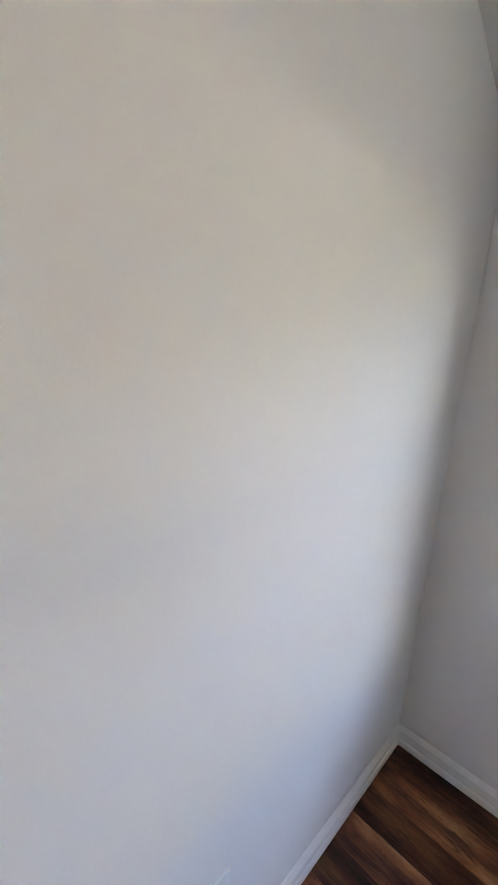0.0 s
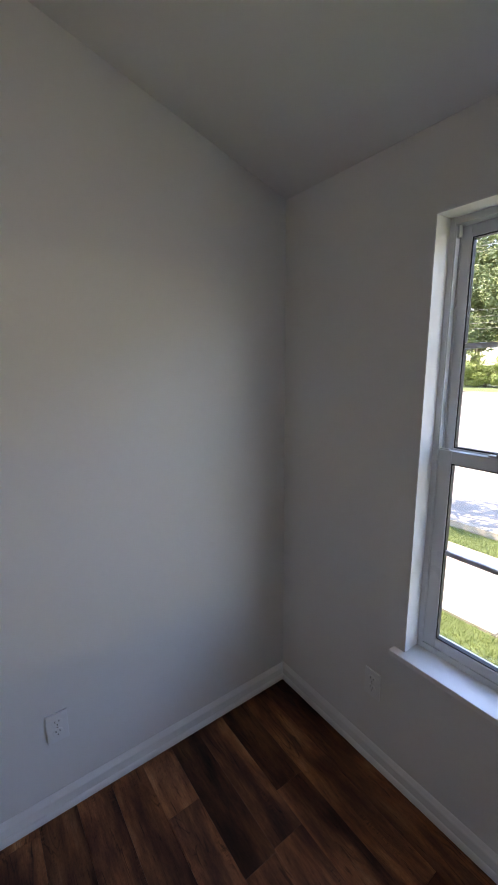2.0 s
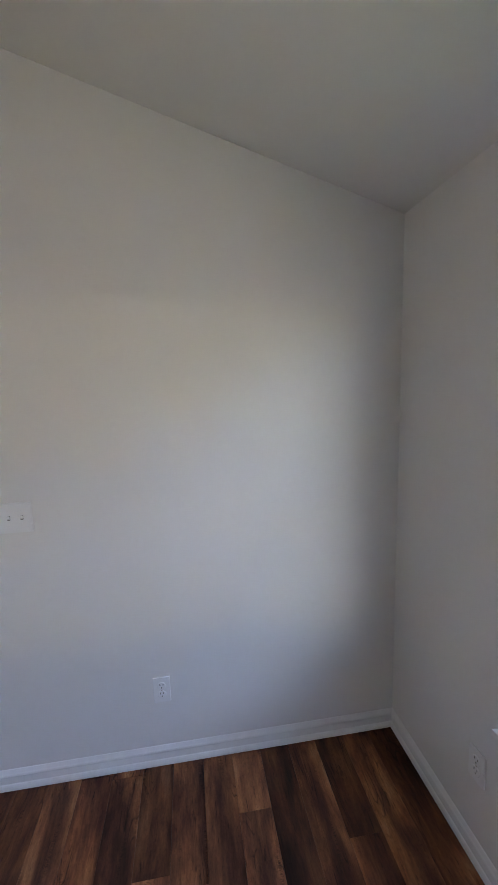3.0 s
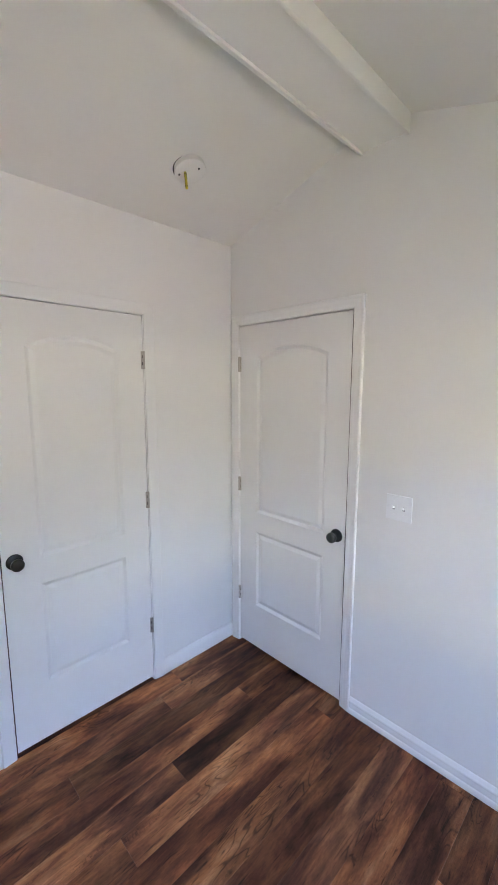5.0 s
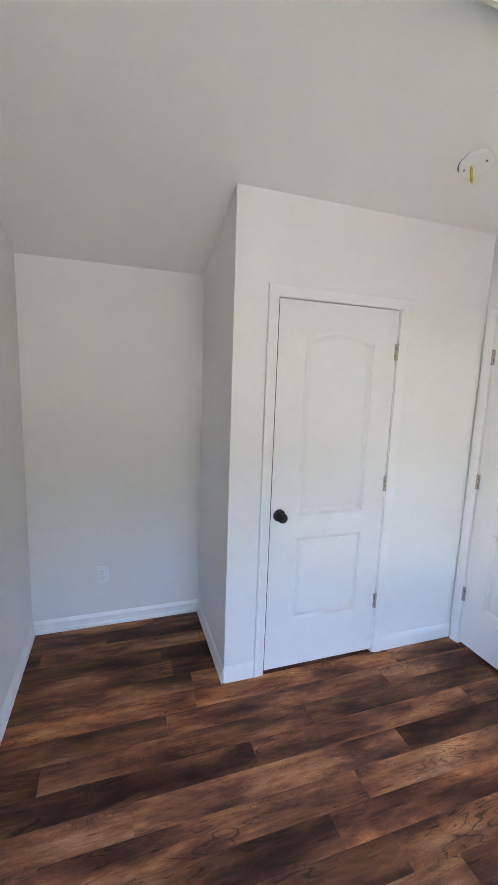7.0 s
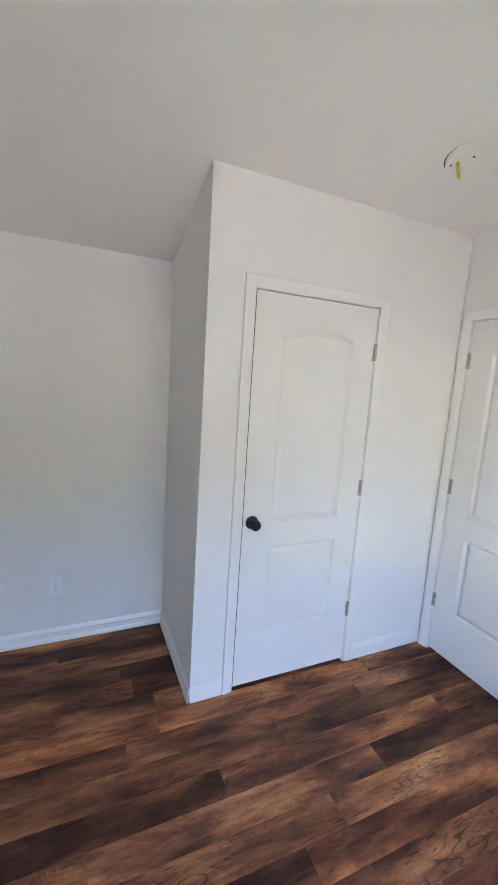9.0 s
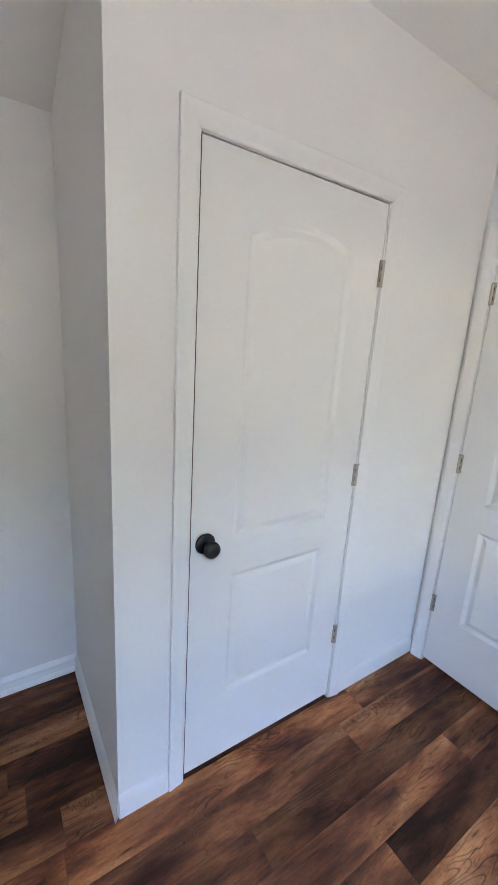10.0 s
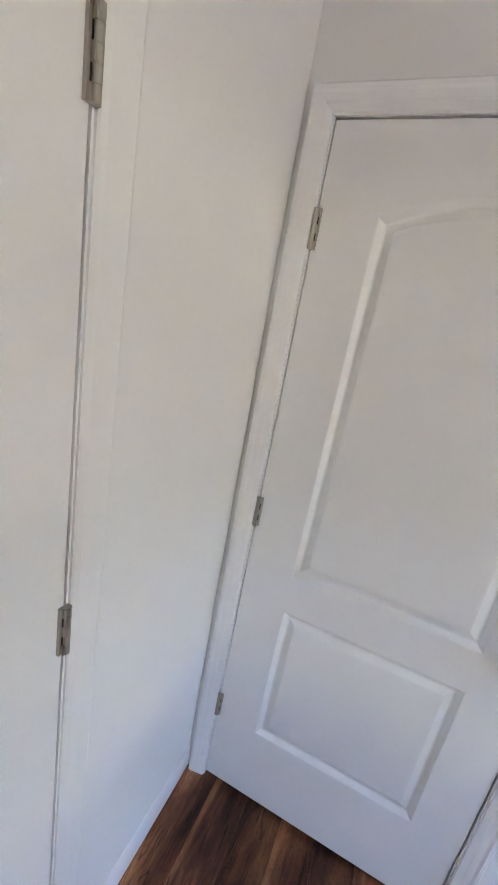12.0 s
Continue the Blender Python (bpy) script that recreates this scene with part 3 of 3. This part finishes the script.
sw = root("light_switch", pose(1.1235, 0, 1.15), "white double toggle switch plate beside the entry door", "light switch")
part("cover_plate", box_bm((-0.059, -0.0068, -0.058), (0.059, 0.0, 0.058), 0.0018), PLASTIC, sw, "white plastic double cover plate")
for x in (-0.023, 0.023):
    # solid dark block: the shade in the toggle's opening, put into colour
    bm = box_bm((x - 0.0049, -0.0072, -0.008), (x + 0.0049, -0.005, 0.008))
    part("toggle_opening", bm, SLOT, sw, "opening round the toggle, its shade painted dark")
    bm = box_bm((x - 0.0044, -0.020, -0.005), (x + 0.0044, -0.006, 0.006), 0.0012)
    bmesh.ops.rotate(bm, verts=bm.verts[:], cent=(x, -0.006, 0), matrix=Matrix.Rotation(radians(-22), 3, "X"))
    part("toggle", bm, PLASTIC, sw, "white toggle")
    for z in (0.030, -0.030):
        part("screw", lathe(bmesh.new(), [(0.0030, 0.0062), (0.0030, 0.0074), (0.0020, 0.0080)], (x, 0, z), "y", 14), PLASTIC, sw, smooth=True)

# blank ceiling cover with a cable end sticking out, hung square to the slope
bx = 0.355
tilt = math.degrees(math.atan(SLOPE))
cv = root("ceiling_box", pose(bx, -0.56, ceiling_z(bx), 0, -tilt, 0), "round white ceiling box cover with a yellow cable end hanging out", "electrical box")
part("cover", lathe(bmesh.new(), [(0.067, -0.004), (0.070, 0.017), (0.068, 0.022), (0.063, 0.024), (0.010, 0.024)], (0, 0, 0), "z", 40, -1), CEIL, cv, "round white plastic cover", True)
cable = part("cable", tube(bmesh.new(), [(-0.012, -0.020, -0.022), (-0.011, -0.024, -0.050), (-0.010, -0.028, -0.078), (-0.010, -0.032, -0.105)], 0.0056), YELLOW, cv, "yellow sheathed cable end", True)
for k in range(6):
    f = 0.12 + k * 0.145
    centre = Vector((-0.012, -0.020, -0.022)).lerp(Vector((-0.010, -0.032, -0.105)), f)
    part("print_mark", lathe(bmesh.new(), [(0.0054, 0.0), (0.0060, 0.0005), (0.0060, 0.0045 - 0.0015 * (k % 2)), (0.0054, 0.0050 - 0.0015 * (k % 2))], centre, "z", 12), SLOT, cable, "dark printed mark on the sheath")
for sx, sy in ((0.034, 0.021), (-0.034, -0.036)):
    part("screw", lathe(bmesh.new(), [(0.0045, 0.023), (0.0045, 0.026), (0.003, 0.027)], (sx, sy, 0), "z", 14, -1), SLOT, cv, smooth=True)
# dark disc shifted away from the window: the cover's shadow as a shape
part("cover_shadow", lathe(bmesh.new(), [(0.0695, -0.004), (0.0695, 0.0012), (0.040, 0.0012)], (-0.0054, -0.001, 0), "z", 36, -1), SHADE, cv, "dark crescent painted as the cover's shadow on the ceiling", True)


# ---- outside ----
def sheet(name, x0, x1, y0, y1, z, mat, label, thick=0.0):
    bm = box_bm((x0, y0, z - max(thick, 0.02)), (x1, y1, z))
    return tagged(part(name, bm, mat), label, name, kind="structure")


bm = bmesh.new()
bm.faces.new([bm.verts.new(p) for p in ((-400, -400, GROUND), (400, -400, GROUND), (400, 400, GROUND), (-400, 400, GROUND))])
tagged(part("ground", bm, GRASS), "mown green lawn and ground to the horizon", "ground", kind="structure")
WALK = (5.65, 7.43)
KERB = 8.24
ROAD_FAR = 40.0
sidewalk = sheet("sidewalk", WALK[0], WALK[1], -60, 60, GROUND + 0.016, CONCRETE, "pale concrete sidewalk across the lawn")
for k in range(-8, 14):
    y = 0.1 + 1.52 * k
    part("slab", box_bm((WALK[0] + 0.002, y + 0.006, GROUND + 0.0165), (WALK[1] - 0.002, y + 1.514, GROUND + 0.032), 0.004), CONCRETE, sidewalk)
sheet("road", KERB, ROAD_FAR, -120, 120, GROUND + 0.012, ASPHALT, "sun-bleached grey asphalt road")
for xa in (KERB - 0.15, ROAD_FAR):
    sheet("kerb", xa, xa + 0.15, -120, 120, GROUND + 0.12, CONCRETE, "pale concrete kerb beside the road", 0.14)

rng = random.Random(5)


def leaf_cloud(bm, centre, radii, count, size):
    """Small leaves scattered in a lumpy ellipsoid."""
    lumps = []
    for _ in range(14):
        a, e = rng.uniform(0, 2 * math.pi), rng.uniform(-0.9, 1.3)
        k = rng.uniform(0.45, 0.8)
        lumps.append((Vector((math.cos(a) * math.cos(e) * radii[0] * k, math.sin(a) * math.cos(e) * radii[1] * k, math.sin(e) * radii[2] * k)), rng.uniform(0.22, 0.42)))
    for _ in range(count):
        c, r = rng.choice(lumps)
        v = Vector((rng.gauss(0, 1), rng.gauss(0, 1), rng.gauss(0, 1))).normalized() * rng.uniform(0.6, 1.0) * r
        p = Vector(centre) + c + Vector((v.x * radii[0], v.y * radii[1], v.z * radii[2]))
        u = Vector((rng.gauss(0, 1), rng.gauss(0, 1), rng.gauss(0, 0.6))).normalized() * size * rng.uniform(0.6, 1.3)
        w = u.cross(Vector((rng.gauss(0, 1), rng.gauss(0, 1), rng.gauss(0, 1)))).normalized() * u.length * 0.5
        bm.faces.new([bm.verts.new(p + q) for q in (-u, w, u, -w)])


def tree():
    t = root("tree", pose(0, 0, 0), "broad leafy green tree across the road", "tree", "trees across the road")
    bm = bmesh.new()
    tube(bm, [(0, 0, -0.3), (0.1, 0.05, 2.0), (0.0, 0.2, 4.5), (0.2, 0.1, 8.0)], [0.42, 0.3, 0.24, 0.1], 10)
    for k in range(7):
        a = k * 2.4
        h = 2.6 + 0.7 * k
        tube(bm, [(0.05, 0.1, h), (math.cos(a) * 1.2, math.sin(a) * 1.2, h + 1.0), (math.cos(a) * 2.8, math.sin(a) * 2.8, h + 2.4)], [0.14, 0.09, 0.03], 6)
    part("trunk", bm, BARK, t, "grey-brown trunk with limbs")
    bm = bmesh.new()
    leaf_cloud(bm, (0, 0, 8.2), (5.2, 5.2, 6.6), 26000, 0.17)
    part("crown", bm, LEAF, t, "dense green crown")
    return t


first = tree()
first.matrix_world = pose(57, 24, GROUND, 0, 0, 10)
# trees from y = -24 southward are unseen, added to block low sky light
for k, (x, y, s) in enumerate(((58, 15, 1.15), (60, 33, 1.2), (56, 41, 1.0), (63, 20, 1.45), (64, 28, 1.5), (58, 5, 1.1), (62, 9, 1.35), (57, -4, 1.2), (60, 51, 1.3), (61, -14, 1.2), (58, 62, 1.2), (66, 40, 1.5), (67, 0, 1.5), (58, -24, 1.3), (56, -35, 1.4), (59, -47, 1.5), (55, -60, 1.4), (57, -75, 1.6), (52, -92, 1.6))):
    copy_thing(first, pose(x, y, GROUND, 0, 0, 47 * k) @ Matrix.Scale(s, 4))


street_tree = root("street_tree", pose(7.75, 3.25, GROUND), "small leafy street tree on the grass verge", "tree")
bm = bmesh.new()
tube(bm, [(0, 0, -0.1), (0.03, 0, 1.6), (0.0, 0.05, 3.2), (0.1, 0, 4.6)], [0.09, 0.07, 0.05, 0.02], 10)
for k in range(9):
    a, h = k * 2.4, 1.9 + 0.28 * k
    tube(bm, [(0.02, 0.02, h), (math.cos(a) * 0.6, math.sin(a) * 0.6, h + 0.5), (math.cos(a) * 1.25, math.sin(a) * 1.25, h + 0.9)], [0.035, 0.02, 0.008], 6)
part("trunk", bm, BARK, street_tree, "slim brown trunk with limbs")
bm = bmesh.new()
leaf_cloud(bm, (0, 0, 3.7), (1.1, 1.1, 1.2), 2600, 0.06)
part("crown", bm, LEAF, street_tree, "open green crown")


def shrub():
    s = root("shrub", pose(0, 0, 0), "bright yellow-green shrub on the far verge", "shrub", "shrubs across the road")
    bm = bmesh.new()
    for k in range(4):
        a = k * 1.6
        tube(bm, [(0, 0, -0.05), (0.3 * math.cos(a), 0.3 * math.sin(a), 0.6), (0.7 * math.cos(a), 0.7 * math.sin(a), 1.2)], [0.04, 0.03, 0.015], 6)
    part("stems", bm, BARK, s, "thin brown stems")
    bm = bmesh.new()
    leaf_cloud(bm, (0, 0, 0.8), (1.95, 1.95, 1.05), 9000, 0.06)
    part("foliage", bm, SHRUB, s, "bright green foliage")
    return s


bush = shrub()
bush.matrix_world = pose(50, 8, GROUND)
for k in range(22):
    y = -12 + k * 2.9 + rng.uniform(-0.4, 0.4)
    if abs(y - 8) > 0.9:
        copy_thing(bush, pose(50 + rng.uniform(-0.8, 1.2), y, GROUND, 0, 0, 77 * k) @ Matrix.Scale(rng.uniform(1.5, 2.2), 4))

# overhead wires between two poles
POLES = ((42.0, -30.0), (42.0, 45.0))
for x, y in POLES:
    p = root("utility_pole", pose(x, y, GROUND), "brown wooden utility pole on the far verge", "utility pole", "utility poles")
    part("pole", tube(bmesh.new(), [(0, 0, -0.3), (0, 0, 5), (0, 0, 14.6)], [0.17, 0.15, 0.11], 12), BARK, p)
    part("crossarm", box_bm((-1.1, -0.06, 13.9), (1.1, 0.06, 14.05), 0.01), BARK, p)
for dx, z in ((-1.0, 14.06), (1.0, 14.06), (-0.16, 8.6), (-0.16, 8.0), (-0.16, 7.4), (-0.16, 6.9)):
    pts = []
    for k in range(25):
        f = k / 24
        pts.append((42.0 + dx, -30 + 75 * f, GROUND + z - 1.1 * 4 * f * (1 - f)))
    tagged(part("overhead_wire", tube(bmesh.new(), pts, 0.018, 6), WIRE), "dark overhead utility wire strung between poles", "overhead wire", "overhead wires")

# grass tufts on the nearest lawn and verge
bm = bmesh.new()
for x0, x1, y0, y1, n in ((4.2, 5.64, -1.2, 1.6, 30000), (7.44, 8.08, 0.2, 2.8, 11000)):
    for _ in range(n):
        x, y = rng.uniform(x0, x1), rng.uniform(y0, y1)
        h, a = rng.uniform(0.02, 0.055), rng.uniform(0, math.pi)
        dx, dy = math.cos(a) * 0.0035, math.sin(a) * 0.0035
        lx, ly = rng.uniform(-0.03, 0.03), rng.uniform(-0.03, 0.03)
        bm.faces.new([bm.verts.new(p) for p in ((x - dx, y - dy, GROUND), (x + dx, y + dy, GROUND), (x + lx, y + ly, GROUND + h))])
tagged(part("grass", bm, BLADE), "short green lawn grass blades", "grass", kind="stuff")


# ---- floor planks ----
PITCH, LENGTH = 0.1265, 1.218
floor = tagged(part("floor", box_bm((D - 0.12, S - 0.12, -0.1), (W + 0.165, 1.3, -0.005)), UNDER), "dark brown wood-look plank floor", "floor", kind="structure")
JOINTS = {-5: -2.17, 0: -0.505, 1: -0.66, 2: -1.19, 3: -0.305, 4: -0.83, 5: -1.14, 6: -0.11, 7: -1.14, 8: -0.95, 15: -0.265, 17: -0.556, 18: -0.418}
prng = random.Random(11)
for i in range(math.floor(D / PITCH), math.ceil(W / PITCH)):
    x0, x1 = max(i * PITCH, D), min((i + 1) * PITCH, W)
    if x1 - x0 < 0.01:
        continue
    y = JOINTS.get(i, prng.uniform(-1.2, 0.0))
    while y < 0.03:
        y += LENGTH
    while y > S:
        a, b = max(y - LENGTH, S), min(y, 0.03 if x1 > ENTRY[0] and x0 < ENTRY[1] else 0.0)
        if b - a > 0.01:
            bm = bmesh.new()
            g, z0, z1, c = 0.0003, -0.005, 0.0, 0.0006
            lo = [bm.verts.new(p) for p in ((x0 + g, a + g, z0), (x1 - g, a + g, z0), (x1 - g, b - g, z0), (x0 + g, b - g, z0))]
            mid = [bm.verts.new((v.co.x, v.co.y, z1 - c)) for v in lo]
            hi = [bm.verts.new(p) for p in ((x0 + g + c, a + g + c, z1), (x1 - g - c, a + g + c, z1), (x1 - g - c, b - g - c, z1), (x0 + g + c, b - g - c, z1))]
            for p, q in ((lo, mid), (mid, hi)):
                for k in range(4):
                    bm.faces.new((p[k], p[(k + 1) % 4], q[(k + 1) % 4], q[k]))
            bm.faces.new(hi)
            part("plank", bm, PLANK, floor)
        y -= LENGTH
